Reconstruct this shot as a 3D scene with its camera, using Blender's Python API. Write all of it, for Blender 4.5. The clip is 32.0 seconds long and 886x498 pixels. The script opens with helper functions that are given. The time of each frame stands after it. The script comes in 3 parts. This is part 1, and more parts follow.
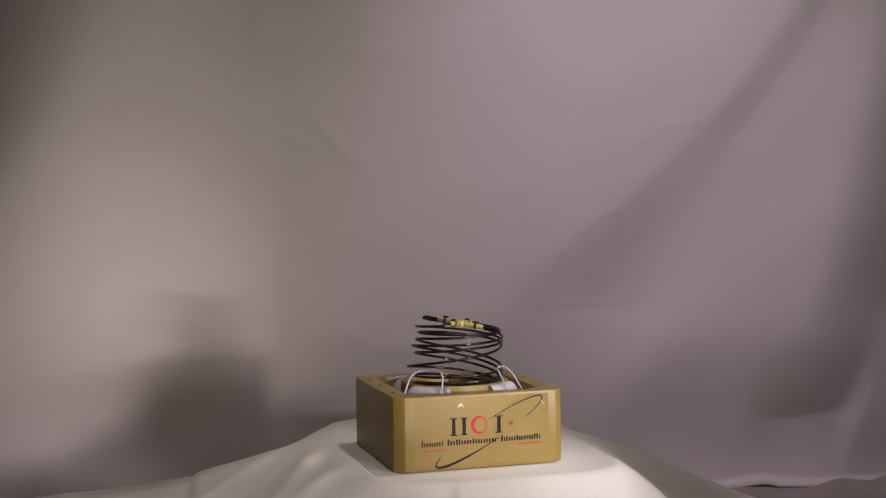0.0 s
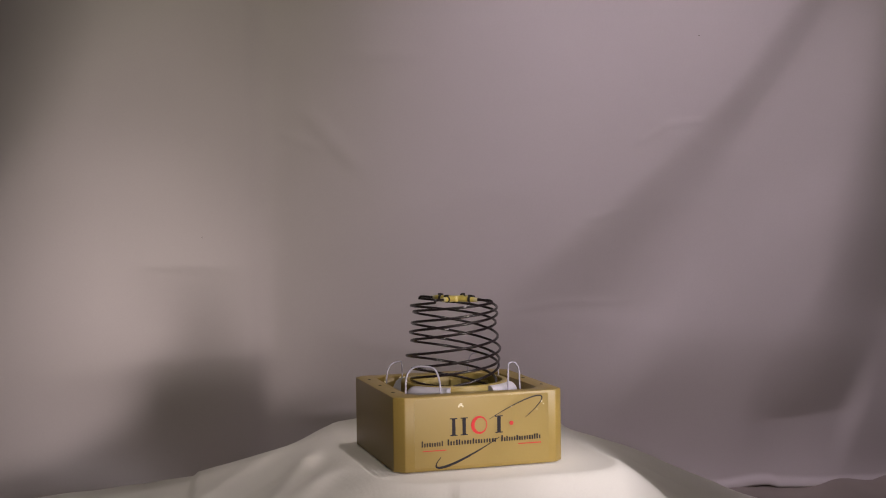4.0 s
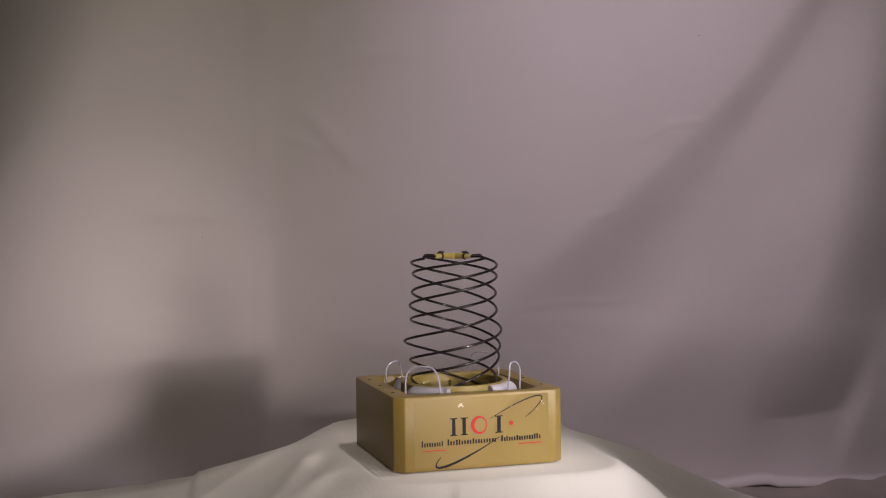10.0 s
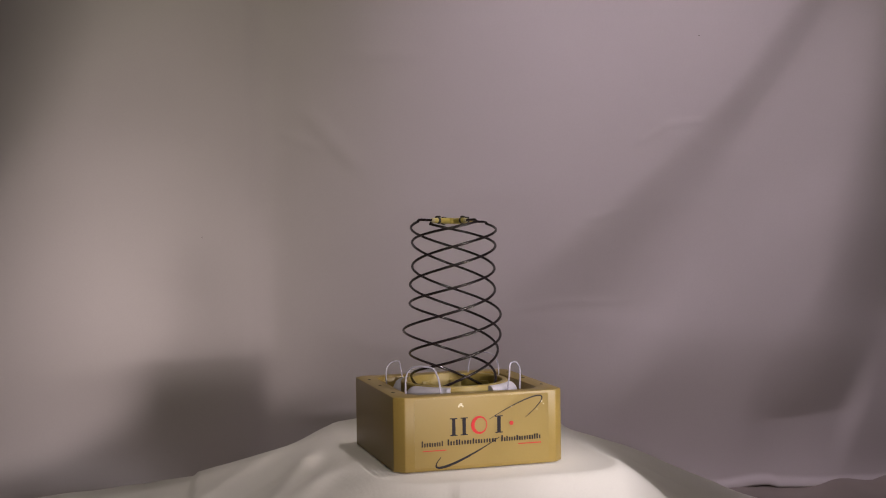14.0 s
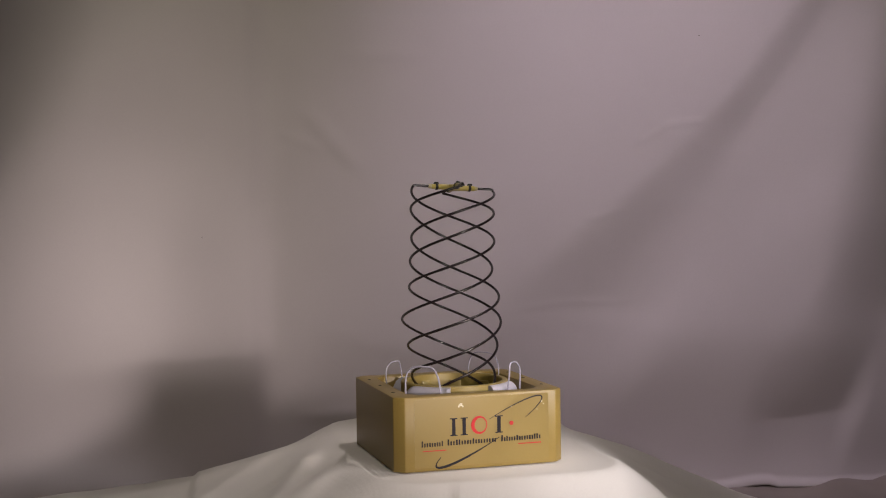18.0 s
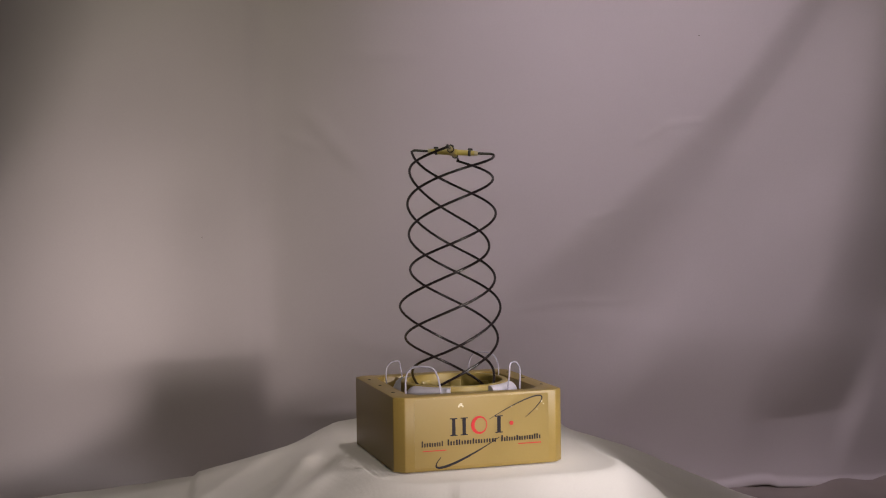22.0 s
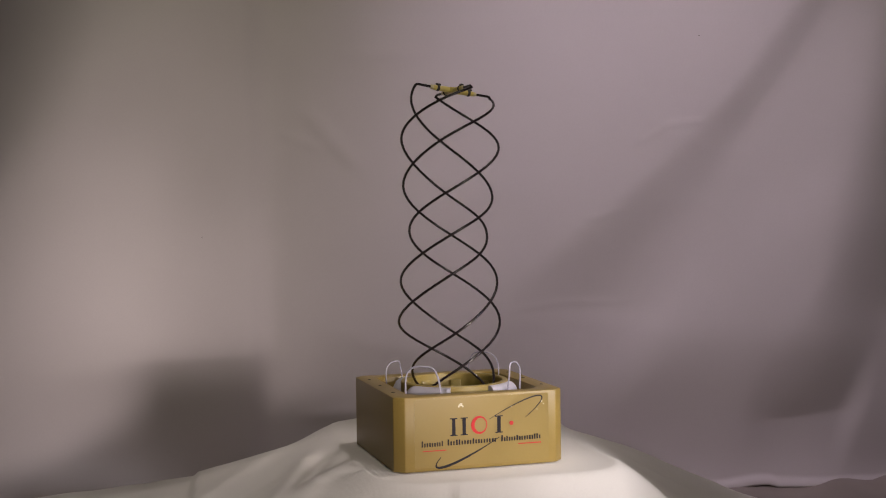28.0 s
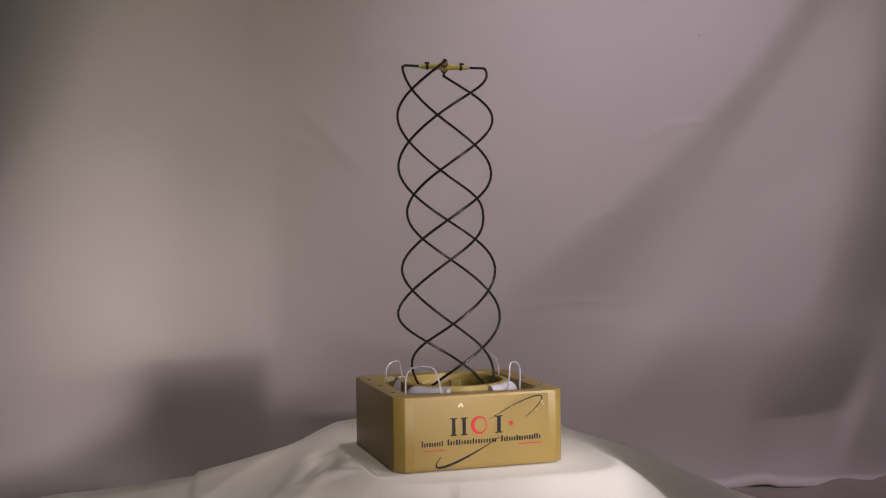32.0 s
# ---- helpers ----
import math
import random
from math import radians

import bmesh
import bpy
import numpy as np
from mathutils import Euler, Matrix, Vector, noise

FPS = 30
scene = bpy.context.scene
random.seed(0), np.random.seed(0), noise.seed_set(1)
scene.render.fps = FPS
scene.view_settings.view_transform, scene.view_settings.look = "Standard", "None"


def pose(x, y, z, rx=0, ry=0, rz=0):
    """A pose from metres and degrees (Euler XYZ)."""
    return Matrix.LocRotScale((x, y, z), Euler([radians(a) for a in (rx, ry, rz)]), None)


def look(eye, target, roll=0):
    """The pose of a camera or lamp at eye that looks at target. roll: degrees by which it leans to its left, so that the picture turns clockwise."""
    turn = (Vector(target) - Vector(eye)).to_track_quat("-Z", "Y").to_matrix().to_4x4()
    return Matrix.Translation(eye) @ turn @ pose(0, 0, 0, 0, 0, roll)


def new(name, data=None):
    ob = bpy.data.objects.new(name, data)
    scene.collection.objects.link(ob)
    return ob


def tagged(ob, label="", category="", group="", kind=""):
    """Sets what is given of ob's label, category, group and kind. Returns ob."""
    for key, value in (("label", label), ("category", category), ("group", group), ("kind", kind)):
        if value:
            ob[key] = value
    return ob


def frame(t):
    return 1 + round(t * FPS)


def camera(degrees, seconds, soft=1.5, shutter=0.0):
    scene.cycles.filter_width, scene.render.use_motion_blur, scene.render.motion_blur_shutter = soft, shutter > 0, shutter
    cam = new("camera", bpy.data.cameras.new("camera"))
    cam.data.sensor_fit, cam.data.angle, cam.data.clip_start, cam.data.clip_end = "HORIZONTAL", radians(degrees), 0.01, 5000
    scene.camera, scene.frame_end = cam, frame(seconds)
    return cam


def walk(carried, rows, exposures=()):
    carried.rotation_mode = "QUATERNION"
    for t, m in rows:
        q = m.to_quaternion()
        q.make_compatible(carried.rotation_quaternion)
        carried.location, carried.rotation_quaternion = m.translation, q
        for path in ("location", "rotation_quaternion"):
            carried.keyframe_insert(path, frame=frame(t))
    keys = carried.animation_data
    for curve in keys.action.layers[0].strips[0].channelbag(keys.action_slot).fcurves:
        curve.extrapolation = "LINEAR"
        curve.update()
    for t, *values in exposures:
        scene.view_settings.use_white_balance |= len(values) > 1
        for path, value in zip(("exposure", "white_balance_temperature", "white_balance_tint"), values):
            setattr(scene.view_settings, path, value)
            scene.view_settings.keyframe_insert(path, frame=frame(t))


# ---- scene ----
# ---------------------------------------------------------------- camera
BASE = 0.136                      # height of the draped stand's top above the table
EYE = Vector((-0.00574, -0.75207, BASE + 0.14688))
TILT = radians(-1.970)
cam = camera(38.67, 32.0, soft=1.1)
SHOT = look(EYE, EYE + Vector((0, math.cos(TILT), math.sin(TILT))), -0.73)
walk(cam, [(0.0, SHOT), (32.0, SHOT)])

# ---------------------------------------------------------------- light
scene.view_settings.exposure = 0.0
world = bpy.data.worlds.new("room_air")
scene.world = world
world.use_nodes = True
world.node_tree.nodes["Background"].inputs[0].default_value = (0.9, 0.85, 0.8, 1)
world.node_tree.nodes["Background"].inputs[1].default_value = 0.02


def area_lamp(name, eye, target, watts, wide, high, colour, spread=180, roll=0):
    lamp = bpy.data.lights.new(name, "AREA")
    lamp.spread = radians(spread)
    lamp.shape, lamp.size, lamp.size_y = "RECTANGLE", wide, high
    lamp.energy, lamp.color = watts, colour
    ob = new(name, lamp)
    ob.matrix_world = look(Vector(eye) + Vector((0, 0, BASE)), Vector(target) + Vector((0, 0, BASE)), roll)
    return ob


def spot_lamp(name, eye, target, watts, cone, blend, radius, colour, narrow=1.0):
    lamp = bpy.data.lights.new(name, "SPOT")
    lamp.energy, lamp.color, lamp.spot_size, lamp.spot_blend, lamp.shadow_soft_size = watts, colour, radians(cone), blend, radius
    ob = new(name, lamp)
    ob.matrix_world = look(Vector(eye) + Vector((0, 0, BASE)), Vector(target) + Vector((0, 0, BASE))) @ Matrix.Diagonal((narrow, 1, 1, 1))
    return ob


spot_lamp("key_lamp", (0.66, -0.58, 0.30), (0.078, -0.056, 0.024), 37.0, 11.0, 1.0, 0.05, (1.0, 0.93, 0.94))
spot_lamp("side_lamp", (0.17, 0.04, 0.84), (-0.06, -0.03, 0.0), 6.4, 22, 0.8, 0.010, (1.0, 0.89, 0.86))
spot_lamp("panel_lamp", (1.12, -2.12, 0.30), (-0.285, 0.385, 0.066), 184.0, 13.4, 1.0, 0.180, (1.0, 0.87, 0.815), 0.54)
area_lamp("low_lamp", (0.295, -0.52, 0.093), (-0.280, 0.37, 0.055), 0.026, 0.10, 0.004, (1.0, 0.87, 0.815), 19, -5)
spot_lamp("top_lamp", (0.09, -0.12, 0.90), (0.19, 0.43, 0.185), 18.5, 47, 1.0, 0.10, (1.0, 0.825, 1.0))
# added olive spot that tints the top of the backdrop; no known source
spot_lamp("olive_fill", (-0.5, -1.7, 1.00), (0.04, 0.43, 0.40), 26.0, 30, 1.0, 0.15, (0.96, 0.93, 0.55))
# added wide fill from above that lifts the shadows; no such fitting is known
area_lamp("room_fill", (-0.1, -0.9, 1.60), (0.0, 0.3, 0.0), 6.0, 0.6, 0.6, (1.0, 0.905, 0.80))


# ---------------------------------------------------------------- materials
def shader(name, colour, rough=0.5, metal=0.0, spread=0.10, scale=40.0, fine=600.0, bump=0.15, depth=0.0004,
           coat=0.0, subsurface=0.0, sheen=0.0, rough_spread=0.08, weave=0.0, gleam=0.5, clear=0.0):
    """A surface with patchy and grainy variation of colour, gloss and relief, in metres."""
    m = bpy.data.materials.new(name)
    m.use_nodes = True
    nt = m.node_tree
    n, link = nt.nodes, nt.links.new
    b = n["Principled BSDF"]
    co = n.new("ShaderNodeTexCoord")
    big, small = n.new("ShaderNodeTexNoise"), n.new("ShaderNodeTexNoise")
    big.inputs["Scale"].default_value, small.inputs["Scale"].default_value = scale, fine
    big.inputs["Detail"].default_value, small.inputs["Detail"].default_value = 5, 3
    for tex in (big, small):
        link(co.outputs["Object"], tex.inputs["Vector"])
    mix = n.new("ShaderNodeMath")
    mix.operation = "MULTIPLY_ADD"
    link(small.outputs["Fac"], mix.inputs[0])
    mix.inputs[1].default_value = 0.35
    link(big.outputs["Fac"], mix.inputs[2])
    ramp = n.new("ShaderNodeMapRange")
    ramp.inputs["From Min"].default_value, ramp.inputs["From Max"].default_value = 0.40, 0.95
    ramp.inputs["To Min"].default_value, ramp.inputs["To Max"].default_value = 1 - spread, 1 + spread
    link(mix.outputs[0], ramp.inputs["Value"])
    tint = n.new("ShaderNodeMix")
    tint.data_type, tint.blend_type = "RGBA", "MULTIPLY"
    tint.inputs["Factor"].default_value = 1.0
    tint.inputs[6].default_value = (*colour, 1)
    link(ramp.outputs[0], tint.inputs[7])
    link(tint.outputs[2], b.inputs["Base Color"])
    gloss = n.new("ShaderNodeMapRange")
    gloss.inputs["To Min"].default_value, gloss.inputs["To Max"].default_value = max(0.02, rough - rough_spread), min(1, rough + rough_spread)
    link(big.outputs["Fac"], gloss.inputs["Value"])
    link(gloss.outputs[0], b.inputs["Roughness"])
    b.inputs["Metallic"].default_value = metal
    b.inputs["Specular IOR Level"].default_value = gleam
    b.inputs["Coat Weight"].default_value = coat
    b.inputs["Transmission Weight"].default_value = clear
    b.inputs["Coat Roughness"].default_value = 0.15
    b.inputs["Sheen Weight"].default_value = sheen
    b.inputs["Subsurface Weight"].default_value = subsurface
    b.inputs["Subsurface Radius"].default_value = (0.004, 0.003, 0.0015)
    b.inputs["Subsurface Scale"].default_value = 1.0
    rel = n.new("ShaderNodeBump")
    rel.inputs["Strength"].default_value, rel.inputs["Distance"].default_value = bump, depth
    height = small.outputs["Fac"]
    if weave:
        waves = []
        for axis in ("X", "Y"):
            w = n.new("ShaderNodeTexWave")
            w.bands_direction = axis
            w.inputs["Scale"].default_value = weave
            w.inputs["Distortion"].default_value = 1.5
            w.inputs["Detail"].default_value = 1.0
            link(co.outputs["UV"], w.inputs["Vector"])
            waves.append(w)
        add = n.new("ShaderNodeMath")
        add.operation = "ADD"
        link(waves[0].outputs["Fac"], add.inputs[0])
        link(waves[1].outputs["Fac"], add.inputs[1])
        more = n.new("ShaderNodeMath")
        more.operation = "ADD"
        link(add.outputs[0], more.inputs[0])
        link(height, more.inputs[1])
        height = more.outputs[0]
    link(height, rel.inputs["Height"])
    link(rel.outputs[0], b.inputs["Normal"])
    return m


AMBER = shader("amber_plastic", (0.256, 0.177, 0.047), 0.42, spread=0.09, scale=25, fine=900, bump=0.08, depth=0.0002, gleam=0.35)
FILM = shader("clear_film_on_amber", (0.257, 0.179, 0.047), 0.31, spread=0.05, scale=40, fine=900, bump=0.05, depth=0.0002, gleam=0.45)
# pale colour for lamp glare on the film's bubbles and scratches
GLARE_SCUFF = shader("pale_glare_scuff", (0.58, 0.50, 0.34), 0.25, spread=0.2, scale=900, gleam=0.6)
AMBER_RING = shader("amber_ring_plastic", (0.25, 0.185, 0.052), 0.45, spread=0.10, scale=60, fine=900, bump=0.10, depth=0.0002, subsurface=0.08)
# near-black for lint and for the painted shade of the screw holes
DARK_SPOT = shader("dark_spot", (0.03, 0.022, 0.012), 0.7)
WIRE = shader("black_wire", (0.011, 0.007, 0.009), 0.20, spread=0.25, scale=200, fine=2500, bump=0.10, depth=0.0001)
RUBBER = shader("black_rubber", (0.010, 0.009, 0.009), 0.5, spread=0.2, scale=300)
TUBE = shader("yellow_fibre_tube", (0.41, 0.33, 0.08), 0.38, spread=0.16, scale=120, fine=1800, bump=0.12, depth=0.0001)
TIP = shader("pale_tube_end", (0.40, 0.35, 0.20), 0.45, spread=0.12, scale=200)
PAD = shader("white_pad_plastic", (0.39, 0.37, 0.425), 0.45, spread=0.06, scale=80, subsurface=0.05)
NYLON = shader("white_nylon_line", (0.56, 0.54, 0.64), 0.22, spread=0.08, scale=150, clear=0.4)
INK = shader("dark_print", (0.020, 0.017, 0.022), 0.7, spread=0.2, scale=200, gleam=0.2)
RED_INK = shader("red_print", (0.50, 0.035, 0.035), 0.7, spread=0.12, scale=200, gleam=0.2)
CLOTH = shader("ivory_cotton", (0.76, 0.72, 0.685), 0.92, spread=0.05, scale=14, fine=900, bump=0.16, depth=0.0003, sheen=0.15, weave=470)
BACKDROP = shader("grey_muslin", (0.50, 0.455, 0.470), 0.95, spread=0.05, scale=5, fine=700, bump=0.10, depth=0.0004, sheen=0.1)
# taupe darkened to include the shade in the gap below the backdrop's hem
COVER = shader("shaded_taupe_muslin", (0.22, 0.185, 0.170), 0.95, spread=0.10, scale=12, fine=700, bump=0.10, depth=0.0004, sheen=0.1)
WALL = shader("room_plaster", (0.40, 0.38, 0.35), 0.9, spread=0.04, scale=3, fine=200)
FLOOR = shader("room_floor", (0.20, 0.16, 0.12), 0.7, spread=0.15, scale=4, fine=200)
TABLE = shader("table_board", (0.30, 0.24, 0.18), 0.6, spread=0.12, scale=6, fine=200)


# ---------------------------------------------------------------- mesh helpers
def mesh_of(name, bm, material, smooth=True):
    me = bpy.data.meshes.new(name)
    bmesh.ops.recalc_face_normals(bm, faces=bm.faces)
    bm.to_mesh(me)
    bm.free()
    me.materials.append(material)
    if smooth:
        me.shade_smooth()
        me.set_sharp_from_angle(angle=radians(38))
    return me


def part(name, bm, material, parent, label="", smooth=True):
    ob = new(name, mesh_of(name, bm, material, smooth))
    ob.parent = parent
    if label:
        tagged(ob, label)
    return ob


def box(x0, x1, y0, y1, z0, z1, bevel=0.0):
    bm = bmesh.new()
    bmesh.ops.create_cube(bm, size=1, matrix=Matrix.Translation(((x0 + x1) / 2, (y0 + y1) / 2, (z0 + z1) / 2))
                          @ Matrix.Diagonal((x1 - x0, y1 - y0, z1 - z0, 1)))
    if bevel:
        bmesh.ops.bevel(bm, geom=bm.edges[:], offset=bevel, segments=2, affect="EDGES", profile=0.5)
    return bm


def tube_along(points, radius, sides=8, bm=None, closed_ends=True):
    """A round rod along a line of points."""
    bm = bm or bmesh.new()
    pts = [Vector(p) for p in points]
    rings, side = [], None
    for i, p in enumerate(pts):
        way = (pts[min(i + 1, len(pts) - 1)] - pts[max(i - 1, 0)]).normalized()
        if side is None:
            side = way.orthogonal().normalized()
        side = (side - way * side.dot(way)).normalized()
        up = way.cross(side)
        r = radius[i] if isinstance(radius, (list, tuple)) else radius
        rings.append([bm.verts.new(p + r * (math.cos(a) * side + math.sin(a) * up))
                      for a in (2 * math.pi * k / sides for k in range(sides))])
    for a, b in zip(rings, rings[1:]):
        for k in range(sides):
            bm.faces.new((a[k], a[(k + 1) % sides], b[(k + 1) % sides], b[k]))
    if closed_ends:
        bm.faces.new(rings[0][::-1])
        bm.faces.new(rings[-1])
    return bm


def lathe(profile, a0=0.0, a1=360.0, steps=64, m=None):
    """Turns a closed (r, z) outline about z, all round or over a sector."""
    bm = bmesh.new()
    whole = abs(a1 - a0) >= 359.9
    count = steps if whole else steps + 1
    rings = []
    for i in range(count):
        a = radians(a0 + (a1 - a0) * i / steps)
        rings.append([bm.verts.new((r * math.cos(a), r * math.sin(a), z)) for r, z in profile])
    n = len(profile)
    for i in range(steps):
        p, q = rings[i], rings[(i + 1) % count]
        for k in range(n):
            bm.faces.new((p[k], p[(k + 1) % n], q[(k + 1) % n], q[k]))
    if not whole:
        bm.faces.new(rings[0])
        bm.faces.new(rings[-1][::-1])
    if m:
        bm.transform(m)
    return bm


def sheet(name, nx, ny, place, material):
    """A sheet of nx by ny cells; place(u, v) gives the point, u and v from 0 to 1."""
    verts = [place(i / nx, j / ny) for j in range(ny + 1) for i in range(nx + 1)]
    w = nx + 1
    faces = [(j * w + i, j * w + i + 1, (j + 1) * w + i + 1, (j + 1) * w + i) for j in range(ny) for i in range(nx)]
    me = bpy.data.meshes.new(name)
    me.from_pydata(verts, [], faces)
    uv = me.uv_layers.new(name="UVMap")
    flat = np.array([(verts[l.vertex_index][0], verts[l.vertex_index][1] + verts[l.vertex_index][2]) for l in me.loops], dtype=np.float32)
    uv.data.foreach_set("uv", flat.ravel())
    me.materials.append(material)
    me.shade_smooth()
    return new(name, me)


def smooth(a, b, x):
    t = min(1.0, max(0.0, (x - a) / (b - a)))
    return t * t * (3 - 2 * t)


# ---------------------------------------------------------------- the room
def slab(name, *extent, material=WALL):
    ob = new(name, mesh_of(name, box(*extent), material, False))
    return tagged(ob, kind="structure")


slab("floor", -2.2, 2.2, -2.6, 1.8, -0.85, -0.75, material=FLOOR)
slab("ceiling", -2.2, 2.2, -2.6, 1.8, 1.85, 1.95)
slab("wall_north", -2.2, 2.2, 1.8, 1.9, -0.75, 1.85)
slab("wall_south", -2.2, 2.2, -2.7, -2.6, -0.75, 1.85)
slab("wall_east", 2.2, 2.3, -2.6, 1.8, -0.75, 1.85)
slab("wall_west", -2.3, -2.2, -2.6, 1.8, -0.75, 1.85)

table = tagged(new("table"), "plain brown board table under draped cloth", "table")
table.location = (0, 0.1, -0.75)
part("tabletop", box(-1.0, 1.0, -0.5, 0.6, 0.71, 0.746, 0.004), TABLE, table, smooth=False)
for sx in (-0.92, 0.92):
    for sy in (-0.42, 0.52):
        part("leg", box(sx - 0.03, sx + 0.03, sy - 0.03, sy + 0.03, 0, 0.71, 0.003), TABLE, table, smooth=False)


# ---------------------------------------------------------------- backdrop
def beside(x, z, ax, az, bx, bz):
    """How far a place lies to the right of the line that runs down from a to b."""
    dx, dz = bx - ax, bz - az
    return (-(x - ax) * dz + (z - az) * dx) / math.hypot(dx, dz)


def crease(x, z, ax, az, bx, bz, width):
    """1 along the line from a to b, fading across it and at its ends."""
    dx, dz = bx - ax, bz - az
    l = math.hypot(dx, dz)
    t = ((x - ax) * dx + (z - az) * dz) / (l * l)
    if not -0.2 < t < 1.2:
        return 0.0
    d = (-(x - ax) * dz + (z - az) * dx) / l
    return math.exp(-(d / width) ** 2) * smooth(-0.2, 0.2, t) * (1 - smooth(0.8, 1.2, t))


CREASES = (
    (0.06, 0.046, 0.165, 0.052, 0.0030, 0.0005), (-0.06, 0.044, 0.05, 0.047, 0.006, 0.0007), (0.02, 0.034, 0.20, 0.026, 0.012, 0.0010),
    (0.203, 0.2165, 0.238, 0.2215, 0.0028, 0.0008), (0.178, 0.200, 0.206, 0.2155, 0.0030, 0.0007), (0.130, 0.128, 0.165, 0.140, 0.0035, 0.0005),
    (-0.11, 0.290, -0.02, 0.282, 0.008, 0.0010), (-0.135, 0.238, -0.085, 0.185, 0.009, 0.0017), (-0.16, 0.215, -0.12, 0.200, 0.006, 0.0009),
    (-0.06, 0.135, 0.06, 0.160, 0.012, 0.0008), (-0.14, -0.056, -0.05, -0.046, 0.008, 0.0026), (0.02, 0.310, 0.14, 0.330, 0.012, 0.0007),
    (-0.09, 0.02, -0.02, 0.0, 0.010, 0.0010), (0.30, 0.10, 0.335, 0.16, 0.010, 0.0010),
)


def softened(line):
    """A line (height: x) without kinks, as a table over heights from -0.2 to 1.0 in steps of 2 mm."""
    keys = sorted(line)
    xs = np.interp(np.arange(-0.28, 1.08, 0.002), keys, [line[k] for k in keys])
    return np.convolve(xs, np.hanning(81) / np.hanning(81).sum(), "same")[40:]


def fold(x, z, line, width, start, end):
    """A step of 1 to the right of a softened line, which runs out again between start and end."""
    i = (z + 0.2) * 500
    k = int(i)
    d = 0.82 * (x - line[k] - (i - k) * (line[k + 1] - line[k]))
    return smooth(-width, width, d) * (1 - smooth(start, end, d))


LONG_FOLD = softened({-0.10: 0.010, 0.0: 0.055, 0.05: 0.092, 0.09: 0.132, 0.133: 0.186, 0.205: 0.252, 0.26: 0.298, 0.339: 0.350, 0.60: 0.50})
EDGE_FOLD = softened({-0.14: 0.402, -0.06: 0.396, 0.022: 0.396, 0.10: 0.418, 0.18: 0.437, 0.26: 0.455, 0.34: 0.475, 0.60: 0.54})
MIDDLE_FOLD = softened({-0.06: 0.17, 0.03: 0.225, 0.10: 0.270, 0.16: 0.300, 0.34: 0.40})


def backdrop_at(x, height):
    lift = 0.0080 * smooth(0.240, 0.302, x) * (1 - 0.35 * smooth(0.304, 0.315, x)) + 0.0008 * noise.noise((x * 30, 0, 0))
    z = height + lift * (1 - smooth(0.0, 0.05, height))
    zr = z - BASE
    y = 0.440
    # the sheet turns towards the camera along a soft upright corner
    turn = -0.168 - x - 0.004 * noise.noise((zr * 7, 0, 2.0))
    y -= 0.42 * (turn * smooth(-0.010, 0.022, turn)) if turn > -0.010 else 0.0
    y += 0.002 * math.exp(-((x + 0.16) / 0.016) ** 2) * smooth(-0.05, 0.05, zr)
    y -= 0.013 * smooth(-0.168, -0.04, x)
    # slanting folds, each a step back from the camera and a slow way forward again
    low = 1 - smooth(0.04, 0.26, zr)
    w = 0.020 + 0.034 * low
    y += (0.0074 + 0.0060 * low) * fold(x, zr, LONG_FOLD, w, w + 0.01, w + 0.10) * (0.25 + 0.75 * smooth(-0.09, 0.05, zr))
    y += 0.0035 * fold(x, zr, MIDDLE_FOLD, 0.022, 0.03, 0.09) * (1 - smooth(0.16, 0.26, zr))
    y += 0.052 * fold(x, zr, EDGE_FOLD, 0.058, 0.3, 0.5) * (0.5 + 0.5 * smooth(-0.10, 0.05, zr)) * (1 - 0.4 * smooth(0.2, 0.36, zr))
    # it tucks in slowly above the table and comes forward at its hem
    y += 0.024 * (1 - smooth(-0.120, 0.025, zr + 0.012 * noise.noise((x * 5, 0, 0)))) * smooth(-0.25, -0.12, x)
    # a slack pouch beside the second fold
    foot = -0.067 + 0.11 * (x - 0.29) + 0.004 * noise.noise((x * 22, 0, 3.0))
    pouch = smooth(0.272, 0.332, x) * (1 - smooth(0.374, 0.404, x - 0.35 * (zr - foot)))
    y += 0.0080 * pouch * (max(0.0, 1 - (zr - foot) / 0.085) ** 1.5 if zr > foot else max(0.0, 1 - (foot - zr) / 0.085))
    # the hem is lifted a little and curls forward
    y -= 0.004 * (1 - smooth(-0.134, -0.126, zr - lift + 0.003 * noise.noise((x * 9, 0, 1.5))))
    # its upper corner falls back
    y += 0.16 * smooth(0.0, 0.20, 0.6 * (-0.345 - x) + 0.6 * (zr - 0.20)) * (1 - smooth(0.5, 0.8, -x))
    # and its outer side bends away
    away = min(0.24, max(0.0, -0.316 - x))
    y += (4.0 + 1.0 * smooth(0.15, 0.35, zr)) * away * away * smooth(-0.03, 0.17, zr)
    # creases
    for ax, az, bx, bz, width, depth in CREASES:
        y -= 0.75 * depth * crease(x, zr + 0.004 * noise.noise((x * 14, 0, az)), ax, az, bx, bz, width)
    y += 0.0010 * abs(noise.noise((x * 9 + zr * 5, zr * 13 - x * 3, 11.0))) + 0.0008 * abs(noise.noise((x * 17 - zr * 9, zr * 8, 4.4)))
    y += 0.010 * noise.noise((x * 2.2, zr * 2.0, 3.1)) + 0.0035 * noise.noise((x * 6, zr * 5, 7.7)) + 0.0007 * noise.noise((x * 25, zr * 18, 2.2))
    return (x, y, z + 0.003)


def backdrop_place(u, v):
    """The cells are finer in the middle and towards the foot."""
    w = 2 * u - 1
    return backdrop_at(0.85 * (0.55 * w + 0.45 * w ** 3), 1.05 * (0.6 * v + 0.4 * v * v))


